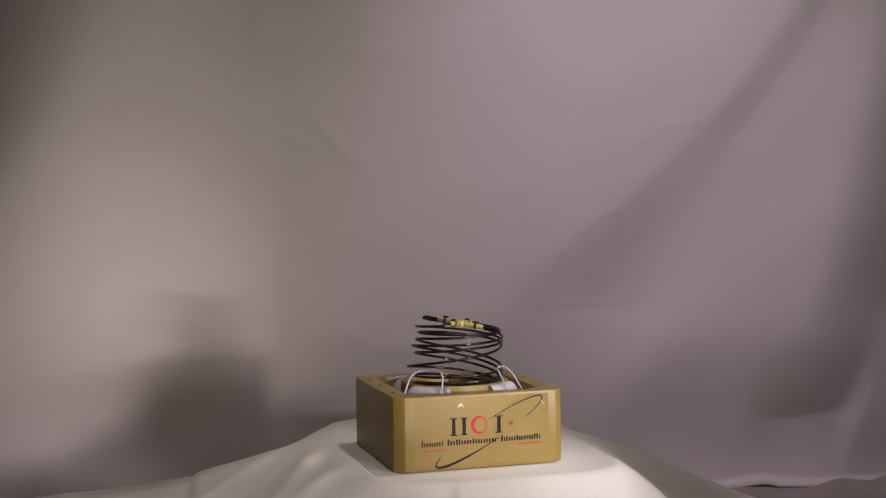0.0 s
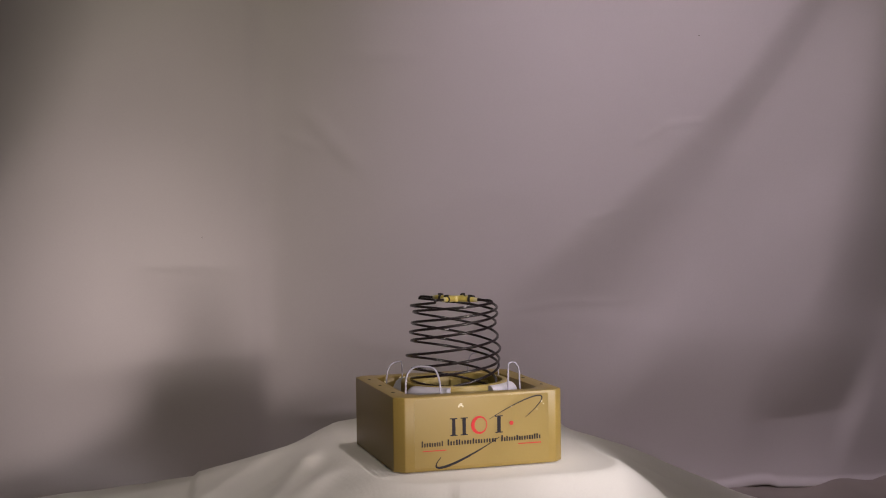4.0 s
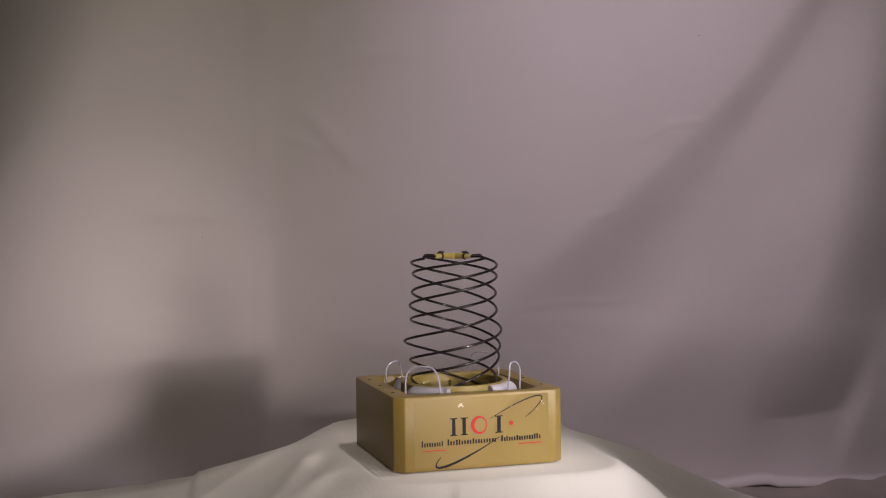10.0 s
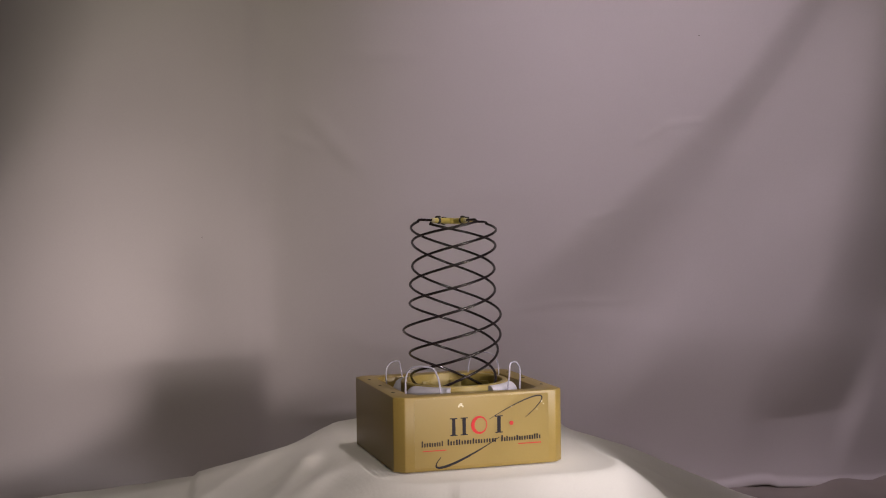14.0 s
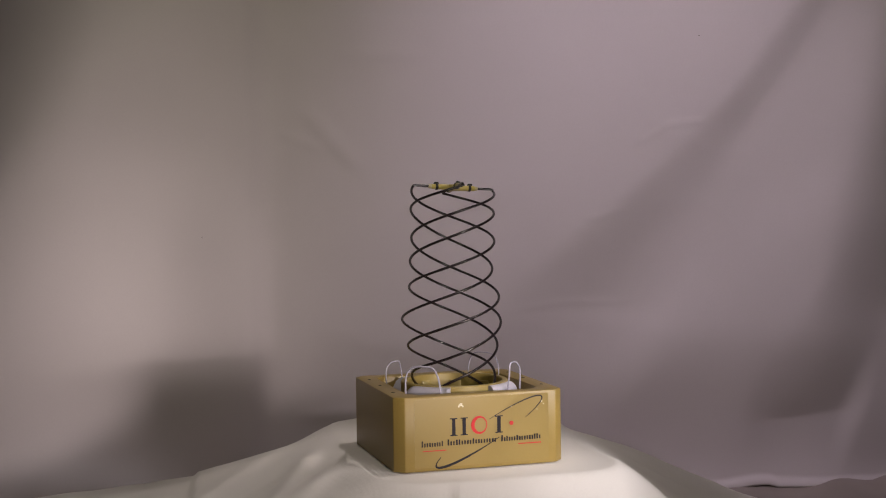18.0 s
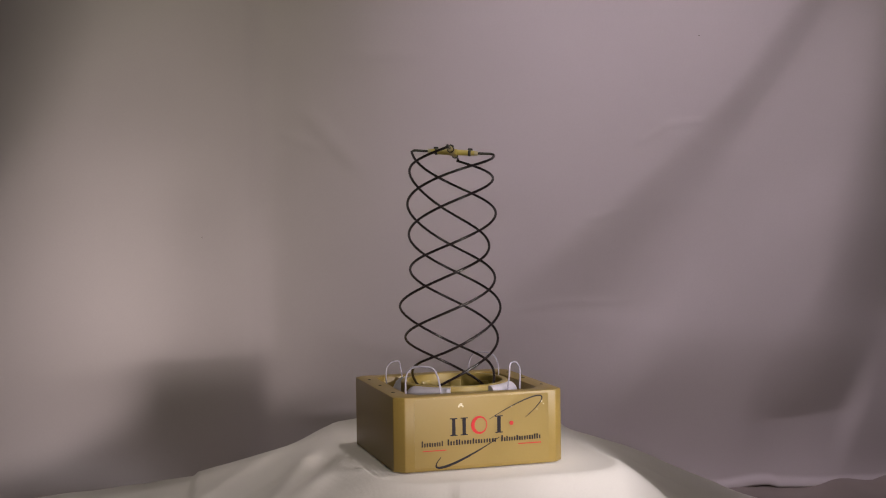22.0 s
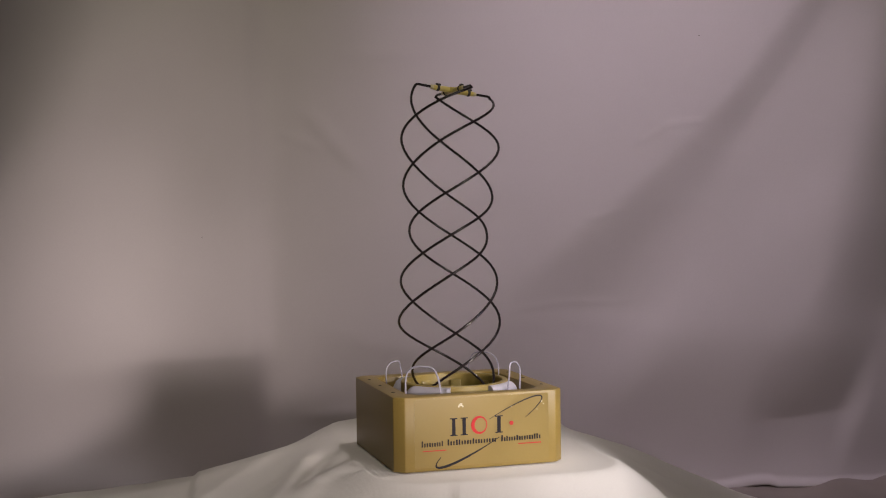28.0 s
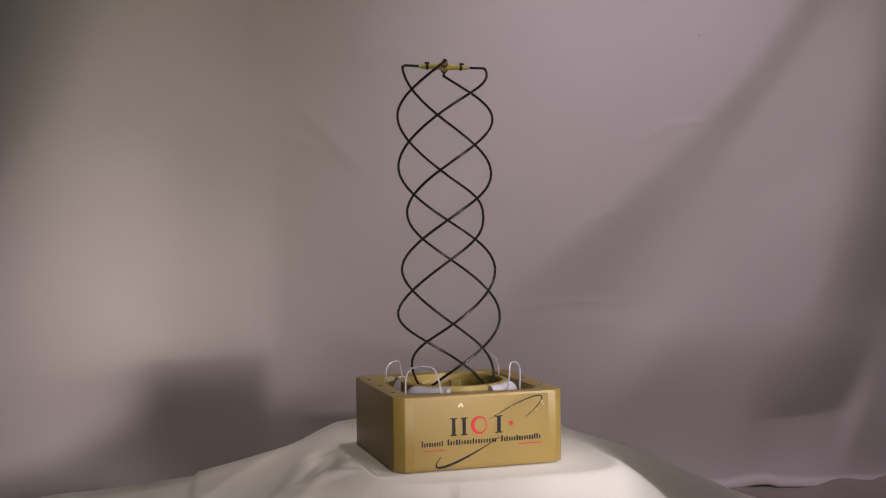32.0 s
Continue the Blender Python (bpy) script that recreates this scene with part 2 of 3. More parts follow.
backdrop = sheet("backdrop", 400, 320, backdrop_place, BACKDROP)
tagged(backdrop, "grey muslin backdrop sheet hanging in soft diagonal folds", "backdrop", kind="structure")
for x, zr in ((-0.228, 0.120), (0.235, 0.302)):
    _, y, _ = backdrop_at(x, zr + BASE)
    part("lint_speck", lathe([(0.0001, -0.0003), (0.0005, -0.0003), (0.0005, 0.0003), (0.0001, 0.0003)], steps=8,
                             m=Matrix.Translation((x, y - 0.0016, zr + BASE)) @ Matrix.Rotation(radians(90), 4, "X")), DARK_SPOT, backdrop, "tiny dark lint speck")
backdrop.modifiers.new("thickness", "SOLIDIFY").thickness = 0.0015


def cover_height(x, y):
    h = 0.0040 + 0.010 * max(0.0, noise.noise((x * 6 + 2, y * 9, 5.0))) + 0.004 * abs(noise.noise((x * 15, y * 22, 9.0)))
    # two crumpled lumps before the foot of the backdrop, and a bunch behind it
    lumps = math.exp(-((x - 0.372) / 0.026) ** 2) + 0.9 * math.exp(-((x - 0.440) / 0.022) ** 2) + 0.5 * smooth(0.46, 0.50, x)
    ridge = math.exp(-((y - 0.455 - 0.10 * (x - 0.40) + 0.006 * noise.noise((x * 25, 0, 1.0))) / 0.016) ** 2)
    # raised under the hem, so its dark colour stands for the shaded gap
    return h + 0.0065 * lumps * ridge + 0.0095 * smooth(0.440, 0.478, y) * smooth(0.24, 0.30, x) + 0.022 * smooth(0.515, 0.545, y)


def table_cover_place(u, v):
    x, y = -1.0 + 2.0 * u, -0.40 + 0.98 * v
    return (x, y, cover_height(x, y))


table_cover = sheet("table_cover", 240, 140, table_cover_place, COVER)
tagged(table_cover, "wrinkled taupe muslin cover, toned dark for shade, lying flat on the table", "cloth")


# ---------------------------------------------------------------- draped stand
SLOPES = {-180: 0.56, -150: 0.55, -110: 0.80, -60: 1.00, -38: 1.75, -10: 1.4, 8: 0.80, 26: 0.57, 55: 0.636, 85: 0.576, 110: 0.847, 135: 0.55, 160: 0.40, 180: 0.52}


def stand_drop(x, y):
    """How far the cloth hangs below the top of the stand at a place of the plan."""
    c, s = math.cos(radians(17)), math.sin(radians(17))
    px, py = c * x + s * y, -s * x + c * y
    back = max(0.0, py - 0.02)
    qx, qy = abs(px) - (0.0505 + 0.13 * back if px > 0 else 0.0323 - 0.104 * back), abs(py - 0.0319) - 0.0799
    d = max(0.0, math.hypot(max(qx, 0), max(qy, 0)) - 0.028)
    a = math.degrees(math.atan2(y - 0.01, x))
    d = min(d, 0.0914) + 0.56 * max(0.0, d - 0.0914) if x < 0 else d
    k = np.interp(a, list(SLOPES), list(SLOPES.values()))
    k *= 1 + 0.16 * math.sin(radians(6 * a + 40)) + 0.07 * math.sin(radians(13 * a + 100))
    return k * (d * d / (d + (0.009 if x < 0 else 0.024)))


DRAPES = (
    (-0.074, 0.050, -0.124, -0.060, 0.012, 0.0055), (-0.070, -0.010, -0.110, -0.120, 0.009, 0.0012), (-0.090, 0.075, -0.200, 0.010, 0.012, 0.0020),
    (0.095, -0.020, 0.130, -0.110, 0.010, -0.0030),
)


def stand_place(u, v):
    x, y = -0.60 + 1.15 * u, -0.42 + 0.74 * v
    fall = stand_drop(x, y)
    lim = BASE - 0.004
    z = lim - fall if fall < lim * 0.8 else lim * 0.2 * math.exp(-(fall - lim * 0.8) / (lim * 0.2))
    z += (0.0022 * noise.noise((x * 14, y * 14, 1.0)) + 0.0008 * noise.noise((x * 45, y * 30, 4.0))) * smooth(0.0, 0.02, fall)
    z -= 0.0026 * smooth(-0.1655, -0.1675, x + 0.12 * (y - 0.03)) * smooth(0.004, 0.02, fall)
    for ax, ay, bx, by, width, high in DRAPES:
        z += high * crease(x, y, ax, ay, bx, by, width) * smooth(0.0, 0.012, fall)
    if fall > 0.06:
        z = max(z, cover_height(x, y) - 0.001)
    return (x, y, z + 0.003 if fall > 0.0005 else BASE - 0.001)


stand_cloth = sheet("stand_cloth", 460, 280, stand_place, CLOTH)
tagged(stand_cloth, "ivory cotton cloth draped over a low stand", "cloth")
stand = new("stand", mesh_of("stand", box(-0.062, 0.062, -0.064, 0.092, 0.0, BASE - 0.007, 0.012), TABLE))
stand.rotation_euler = (0, 0, radians(17))
stand.location = (-0.003, 0.010, 0.001)
tagged(stand, "plain block stand hidden under ivory cloth", "stand")

# ---------------------------------------------------------------- the antenna
MM = 0.001
YAW = radians(17.10)
TURN = Matrix.Rotation(YAW, 4, "Z")
TOP = 0.0406
antenna = tagged(new("deployable_antenna"), "amber plastic box with black four-wire helical coil springing up from it", "antenna")
antenna.location = (0, 0, BASE + 0.0006)


def chamfered(hx0, hx1, hy0, hy1, c):
    return [(hx0 + c, hy0), (hx1 - c, hy0), (hx1, hy0 + c), (hx1, hy1 - c), (hx1 - c, hy1), (hx0 + c, hy1), (hx0, hy1 - c), (hx0, hy0 + c)]


def housing_mesh():
    bm = bmesh.new()
    outer = chamfered(-0.05, 0.05, -0.05, 0.05, 0.0053)
    inner = chamfered(-0.039, 0.039, -0.0405, 0.040, 0.006)
    rows = [[bm.verts.new((x, y, z)) for x, y in loop] for loop, z in ((outer, -0.001), (outer, TOP), (inner, TOP), (inner, 0.008))]
    for a, b in zip(rows, rows[1:]):
        for k in range(8):
            bm.faces.new((a[k], a[(k + 1) % 8], b[(k + 1) % 8], b[k]))
    bm.faces.new(rows[0][::-1])
    bm.faces.new(rows[3])
    bmesh.ops.bevel(bm, geom=[e for e in bm.edges], offset=0.0006, segments=2, affect="EDGES", profile=0.5)
    bm.transform(TURN)
    return bm


housing = part("housing", housing_mesh(), AMBER, antenna, "amber gold plastic square box with chamfered corners")
# no bores are cut: dark discs on the rim stand for their shade
for hx, hy in ((-0.0450, 0.030), (-0.0450, 0.003), (-0.0450, -0.027), (0.0450, 0.030), (0.0450, 0.003), (0.0450, -0.027)):
    bm = lathe([(0.0003, 0.0), (0.0010, 0.0), (0.0010, 0.0003), (0.0003, 0.0003)], steps=16, m=TURN @ Matrix.Translation((hx, hy, TOP - 0.0001)))
    part("screw_hole_disc", bm, DARK_SPOT, housing, "small dark disc painted as a shaded screw hole")

RING_TOP = 0.0425
ring = part("inner_ring", lathe([(0.0285, 0.009), (0.0320, 0.009), (0.0320, RING_TOP - 0.0006), (0.0314, RING_TOP), (0.0290, RING_TOP), (0.0285, RING_TOP - 0.0006)], steps=96),
            AMBER_RING, antenna, "round amber collar inside the box")
part("inner_plate", lathe([(0.0060, 0.0290), (0.0284, 0.0290), (0.0284, 0.0310), (0.0275, 0.0316), (0.0060, 0.0310)], steps=72), AMBER_RING, ring)
for k in range(9):
    a = radians(8 + 40 * k)
    bm = box(0.0272, 0.0284, -0.0032, 0.0032, 0.009, RING_TOP - 0.004, 0.0003)
    bm.transform(Matrix.Rotation(a, 4, "Z"))
    part("rib", bm, AMBER_RING, ring)

CORNERS = (241.0, 334.0, 61.0, 152.0)


def loop_mesh(wide, high, thick):
    pts = []
    for i in range(29):
        a = math.pi * i / 28
        x = -wide / 2 * math.copysign(abs(math.cos(a)) ** 0.62, math.cos(a))
        pts.append((x, 0.0006 * math.sin(3 * a), high * abs(math.sin(a)) ** 0.72))
    return tube_along([(-wide / 2, 0, -0.004)] + pts + [(wide / 2, 0, -0.004)], thick, 8)


def pad_mesh(mid, round_start, round_end):
    """A quarter pad round the collar; its ends are cut or run out in a round."""
    bm = lathe([(0.0323, 0.010), (0.0376, 0.010), (0.0378, 0.0370), (0.0374, 0.0390), (0.0364, 0.0407), (0.0348, 0.0419), (0.0332, 0.0422), (0.0323, 0.0416)],
               mid - 27, mid + 24, 36)
    for v in bm.verts:
        if v.co.z > 0.03:
            a = (math.degrees(math.atan2(v.co.y, v.co.x)) - mid + 180) % 360 - 180
            edge = min(a + 27 if round_start else 99, 24 - a if round_end else 99)
            if edge < 14:
                v.co.z -= 0.011 * (1 - math.sqrt(max(0.0, 1 - (1 - edge / 14) ** 2)))
    return bm


loops = []
for a, (reach, wide, high, thick) in zip(CORNERS, ((37.8, 23.0, 14.8, 0.58), (38.6, 17.5, 14.8, 0.52), (37.8, 21.5, 15.2, 0.36), (41.4, 19.0, 11.8, 0.40))):
    pad = part("corner_pad", pad_mesh(a, a != 334.0, a != 241.0), PAD, antenna, "white plastic quarter pad")
    if a == 241.0:
        part("tab", lathe([(0.0345, 0.0370), (0.0385, 0.0370), (0.0385, 0.0424), (0.0345, 0.0424)], a + 22, a + 25, 5), PAD, pad)
    ob = part("retaining_loop", loop_mesh(wide * MM, high * MM, thick * MM), NYLON, antenna, "thin white nylon wire loop")
    loops.append((a, reach * MM, ob))


# printed mark on the front: plain shapes in its colours
def on_front(name, outline, material, thick=0.00040):
    bm = bmesh.new()
    lo = [bm.verts.new((x * MM, -0.05 + 0.00005, z * MM)) for x, z in outline]
    hi = [bm.verts.new((x * MM, -0.05 - thick, z * MM)) for x, z in outline]
    n = len(outline)
    bm.faces.new(hi)
    bm.faces.new(lo[::-1])
    for k in range(n):
        bm.faces.new((lo[k], lo[(k + 1) % n], hi[(k + 1) % n], hi[k]))
    bm.transform(TURN)
    return part(name, bm, material, housing, smooth=False)


on_front("sticker", [(-38.5, 1.0), (39.6, 1.0), (40.2, 1.6), (40.2, 38.6), (39.6, 39.2), (-38.5, 39.2), (-39.1, 38.6), (-39.1, 1.6)], FILM, 0.00010)


def bar(name, x0, x1, z0, z1, material, lift=0.0):
    return on_front(name, [(x0, z0), (x1, z0 + lift), (x1, z1 + lift), (x0, z1)], material)


def band(line, widths):
    """A stroke of changing width along a line."""
    left, right = [], []
    for i, (x, z) in enumerate(line):
        (ax, az), (bx, bz) = line[max(0, i - 1)], line[min(len(line) - 1, i + 1)]
        l = math.hypot(bx - ax, bz - az)
        nx, nz, w = -(bz - az) / l, (bx - ax) / l, widths(i / (len(line) - 1)) / 2
        left.append((x + nx * w, z + nz * w))
        right.append((x - nx * w, z - nz * w))
    for i in range(len(line) - 1):
        yield left[i], left[i + 1], right[i + 1], right[i]


def stroke(name, line, widths, material):
    bm = bmesh.new()
    for quad in band(line, widths):
        lo = [bm.verts.new((x * MM, -0.05 + 0.00005, z * MM)) for x, z in quad]
        hi = [bm.verts.new((x * MM, -0.05 - 0.00040, z * MM)) for x, z in quad]
        bm.faces.new(hi)
        for k in range(4):
            bm.faces.new((lo[k], lo[(k + 1) % 4], hi[(k + 1) % 4], hi[k]))
    bm.transform(TURN)
    return part(name, bm, material, housing, smooth=False)


def pillar(x, z0, z1, wide, top, foot):
    """An upright bar with thin end plates."""
    bar("print_block", x - wide / 2, x + wide / 2, z0 + 0.5, z1 - 0.5, INK)
    bar("print_plate", x - top / 2, x + top / 2, z1 - 0.5, z1, INK)
    bar("print_plate", x - foot / 2, x + foot / 2, z0, z0 + 0.5, INK)


pillar(-16.5, 18.0, 27.9, 1.9, 4.2, 4.2)
pillar(-10.4, 18.0, 27.9, 1.9, 4.2, 4.2)
pillar(10.2, 18.1, 27.8, 2.0, 4.6, 4.4)
stroke("print_ring", [(-1.2 + 4.1 * math.cos(2 * math.pi * i / 40), 23.2 + 4.5 * math.sin(2 * math.pi * i / 40)) for i in range(41)],
       lambda f: 1.15 - 0.75 * math.cos(2 * math.pi * f), RED_INK)
on_front("print_dot", [(17.7 + 1.2 * math.cos(2 * math.pi * i / 20), 23.2 + 1.2 * math.sin(2 * math.pi * i / 20)) for i in range(20)], RED_INK)
# the line of small print, as plain uneven bars
pick = random.Random(4)
for x0, x1, count in ((-35.2, -22.2, 9), (-20.2, 9.1, 18), (11.5, 35.8, 16)):
    step = (x1 - x0) / count
    for k in range(count):
        wide = step * pick.uniform(0.42, 0.58)
        start = x0 + k * step + pick.uniform(0, 0.08)
        foot = 12.7 + 0.6 * (x0 + k * step + 35) / 70
        tall = 3.4 if k == 0 else pick.choice((2.1, 2.1, 2.2, 2.9))
        bar("print_bar", start, start + wide, foot, foot + tall, INK)
# glare on the scratched film, painted as small pale patches
for cx, cz, size in ((-12.3, 35.3, 1.7), (-11.2, 34.4, 0.9), (-13.4, 34.2, 0.8), (17.6, 32.6, 0.7), (35.9, 34.6, 0.9), (37.2, 33.0, 0.6), (33.2, 30.2, 0.5), (11.0, 20.6, 0.5)):
    rim = [(cx + size * (0.6 + 0.5 * noise.noise((cx, cz, k))) * math.cos(k * 0.7), cz + size * (0.7 + 0.5 * noise.noise((cz, cx, k))) * math.sin(k * 0.7)) for k in range(9)]
    on_front("glare_scuff", rim, GLARE_SCUFF, 0.00030)
bar("print_line", -34.6, -20.9, 10.2, 10.6, RED_INK)
bar("print_line", 21.7, 35.4, 10.9, 11.4, RED_INK)


def swoosh(a0, a1, widths):
    line = []
    for i in range(41):
        a = radians(a0 + (a1 - a0) * i / 40)
        u, w = 36.2 * math.cos(a), 6.0 * math.sin(a)
        t = radians(29.5)
        line.append((4.6 + u * math.cos(t) - w * math.sin(t), 19.3 + u * math.sin(t) + w * math.cos(t)))
    return stroke("print_swoosh", line, widths, INK)


swoosh(85, -52, lambda f: 0.22 + 0.52 * math.sin(math.pi * f) ** 1.2)
swoosh(150, 275, lambda f: 0.25 + 1.15 * math.sin(math.pi * f) ** 1.5)

# ---------------------------------------------------------------- the coil
# heights and half-widths of the coil's bulges, in millimetres, bottom to top, by seconds
LEFT_Z = {
    0: (41.1, 45.5, 50.6, 58.7, 63.1, 66.8, 70.9, 74.6),
    1: (41.8, 47.9, 53.7, 61.8, 66.2, 70.6, 75.6, 79.1),
    3.5: (42.8, 48.9, 56.4, 65.2, 69.9, 75.3, 81.7, 85.1),
    6: (43.1, 50.9, 59.5, 69.2, 75.3, 81.4, 88.8, 93.9),
    9: (43.5, 53.4, 64.0, 76.3, 83.9, 91.2, 101.3, 107.4),
    13: (44.0, 57.0, 70.3, 85.6, 96.1, 106.1, 119.6, 127.7),
    17: (44.5, 61.5, 76.9, 95.6, 109.6, 122.4, 138.8, 149.9),
    21: (46.0, 66.9, 83.9, 104.6, 124.6, 141.3, 159.6, 173.7),
    23: (46.9, 68.6, 88.6, 111.8, 134.1, 152.6, 173.1, 187.1),
    25: (46.9, 72.7, 92.7, 118.9, 143.7, 166.8, 189.8, 204.8),
    28: (47.5, 77.4, 100.8, 131.0, 158.1, 185.2, 209.5, 227.2),
    30: (49.2, 80.6, 104.6, 137.4, 165.7, 195.6, 223.2, 240.6),
    32: (51.3, 82.2, 107.8, 142.2, 169.3, 199.4, 228.3, 247.0),
}
RIGHT_Z = {
    0: (40.4, 43.8, 46.5, 49.9, 63.1, 65.5, 67.9, 71.3),
    1: (40.8, 48.2, 50.9, 55.7, 63.5, 70.3, 74.7, 78.1),
    3.5: (41.5, 50.9, 54.3, 60.1, 67.6, 75.4, 80.4, 83.8),
    6: (41.8, 51.6, 56.0, 64.5, 73.0, 81.1, 87.9, 92.3),
    9: (42.5, 55.7, 61.1, 70.2, 81.5, 90.6, 99.7, 105.8),
    13: (43.5, 59.8, 67.9, 79.0, 93.7, 104.8, 117.6, 126.3),
    17: (44.5, 62.1, 75.0, 89.5, 106.1, 121.3, 136.9, 149.2),
    21: (45.2, 66.2, 83.1, 100.0, 119.1, 136.8, 155.8, 170.4),
    23: (45.4, 68.6, 88.7, 107.1, 127.2, 147.0, 168.9, 183.1),
    25: (45.6, 72.6, 93.6, 115.9, 138.3, 160.6, 183.6, 198.9),
    28: (45.6, 77.5, 100.7, 128.8, 152.6, 181.2, 205.9, 223.3),
    30: (46.2, 79.9, 105.4, 134.5, 161.3, 191.5, 218.6, 236.6),
    32: (46.9, 80.7, 107.1, 139.9, 166.2, 197.9, 226.3, 245.0),
}
LEFT_R = {
    0: (26.4, 24.3, 27.7, 23.4, 25.0, 22.6, 21.2, 22.6),
    1: (26.3, 24.2, 27.6, 25.4, 26.0, 24.9, 24.0, 25.5),
    3.5: (26.0, 24.9, 28.2, 25.4, 26.1, 24.9, 23.9, 25.4),
    6: (25.7, 25.6, 28.8, 25.3, 26.2, 24.8, 23.8, 25.4),
    9: (25.6, 26.2, 29.2, 25.4, 26.1, 24.7, 23.9, 24.8),
    13: (25.6, 26.1, 29.7, 25.8, 25.5, 24.1, 23.9, 24.7),
    17: (25.3, 27.0, 30.3, 26.4, 25.5, 24.1, 24.4, 24.3),
    21: (24.7, 28.1, 31.4, 25.4, 25.3, 25.5, 25.1, 24.6),
    23: (25.0, 29.4, 32.0, 25.3, 26.4, 27.5, 24.9, 24.0),
    25: (24.9, 30.8, 32.1, 25.3, 27.4, 28.7, 23.7, 23.5),
    28: (24.9, 32.5, 31.0, 25.5, 28.8, 29.5, 23.4, 23.2),
    30: (25.0, 32.9, 30.6, 26.4, 31.1, 30.6, 25.6, 25.3),
    32: (25.0, 32.9, 30.2, 26.7, 31.5, 31.7, 28.8, 28.6),
}
RIGHT_R = {
    0: (25.4, 27.1, 28.5, 28.5, 28.3, 28.7, 29.0, 27.7),
    1: (25.0, 25.8, 26.5, 26.9, 26.3, 25.0, 26.1, 25.8),
    3.5: (25.0, 26.7, 26.9, 27.5, 26.2, 25.0, 26.1, 25.8),
    6: (25.0, 26.7, 27.1, 27.9, 26.1, 25.4, 25.9, 25.9),
    9: (25.0, 26.9, 27.4, 28.3, 25.8, 25.5, 26.0, 26.1),
    13: (24.7, 26.3, 27.7, 28.2, 25.1, 24.7, 25.6, 26.0),
    17: (24.4, 25.8, 28.1, 27.6, 23.7, 24.5, 24.7, 25.1),
    21: (23.7, 26.1, 28.1, 25.7, 21.8, 25.4, 24.6, 25.4),
    23: (23.7, 26.4, 27.8, 24.1, 21.3, 26.2, 24.2, 24.6),
    25: (23.4, 27.1, 27.3, 22.5, 22.3, 27.7, 24.9, 25.1),
    28: (23.4, 27.5, 26.2, 20.4, 23.7, 27.9, 25.3, 25.4),
    30: (23.4, 27.5, 25.3, 18.9, 23.4, 26.4, 23.3, 23.2),
    32: (23.4, 27.5, 25.0, 18.3, 23.2, 24.4, 21.2, 21.3),
}
# lift of the wires halfway between bulges, front ones and back ones
MID_FRONT = {
    0: (0, 0, 0, 0, 0, 0), 9: (-1.0, 0, 0, 0, 0, 0), 17: (-2.8, 0, 1.0, 0, 0, 0.6), 21: (-3.9, 0.2, 2.1, -0.6, 0.8, 2.8), 23: (-3.7, 1.7, 3.0, -0.5, 1.9, 3.2),
    25: (-3.4, 3.2, 4.0, -0.3, 3.0, 2.1), 28: (-2.8, 4.2, 3.4, -0.6, 3.0, 2.1), 30: (-2.9, 4.6, 3.1, 0.0, 5.4, 1.0), 32: (-3.0, 5.0, 2.9, 0.6, 5.6, 0),
}
MID_BACK = {
    0: (0, 0, 0, 0, 0, 0), 9: (-1.5, 0, 0, 0, 0, 0), 17: (-4.2, 0, -0.8, -1.5, -2.0, -0.6), 21: (-6.0, -0.5, -1.8, -3.5, -4.3, -1.4),
    25: (-6.0, -0.3, -1.6, -5.6, -4.3, -1.0), 28: (-5.0, -0.2, -2.0, -6.4, -1.0, -2.6), 30: (-4.6, 0.2, -2.3, -7.4, 0.8, -1.3), 32: (-4.2, 0.6, -2.7, -6.0, -1.5, 0),
}
# the cross at the top: seconds: (x, z, turn, lean to the side, lift of its front) in millimetres and degrees
CROSS = {
    0: (4.2, 76.0, 155, 9.0, 0), 1: (1.9, 82.8, 155, 2.5, 0), 3.5: (1.3, 89.2, 152, 2.0, 0), 6: (0.4, 97.0, 145, 1.2, 0),
    9: (0.2, 111.0, 137, 0.7, 0), 13: (0.1, 132.1, 128, 0.7, 2.5), 17: (0.7, 152.0, 107, 1.9, 5), 21: (0.6, 171.8, 90, 4.1, 7.5),
    23: (1.1, 183.9, 73, 5.3, 6.5), 25: (1.3, 197.4, 50, 6.2, 5.7), 28: (1.5, 214.4, 24, 6.5, 5), 30: (-1.4, 223.3, 14, 4.7, 4.6), 31: (-2.4, 225.7, 6, 4.0, 4.3), 32: (-3.7, 228.4, 0, 2.9, 4),
}
# seconds: inward lean of the nylon loops
LOOP_LEAN = {0: 36, 0.4: 36, 1: 33, 1.5: 26, 2: 18, 2.5: 11, 3: 8, 3.5: 6, 5.5: 2, 8: 0, 32: 0}
# seconds: degrees of each wire that still lie coiled in the collar
SPARE = {0: 115, 1: 105, 3.5: 75, 6: 45, 9: 20, 12: 0, 32: 0}
REACH = 24.6          # length of an arm of the cross
STRANDS = {           # root angle, bulges that it makes on the way up, angle of its end on the cross
    "A": (140, ((180, "L", 0), (360, "R", 2), (540, "L", 4), (720, "R", 6)), 720),
    "B": (35, ((180, "L", 1), (360, "R", 3), (540, "L", 5), (720, "R", 7)), 630),
    "C": (-40, ((0, "R", 0), (180, "L", 2), (360, "R", 4), (540, "L", 6)), 540),
    "D": (215, ((360, "R", 1), (540, "L", 3), (720, "R", 5), (900, "L", 7)), 810),
}
PIECES = 50
WIRE_R = 0.00077


def at_time(table, t):
    """The row of a table at t seconds, eased between its times."""
    keys = sorted(table)
    rows = np.array([np.atleast_1d(table[k]) for k in keys], dtype=float)
    return np.array([np.interp(t, keys, rows[:, c]) for c in range(rows.shape[1])])


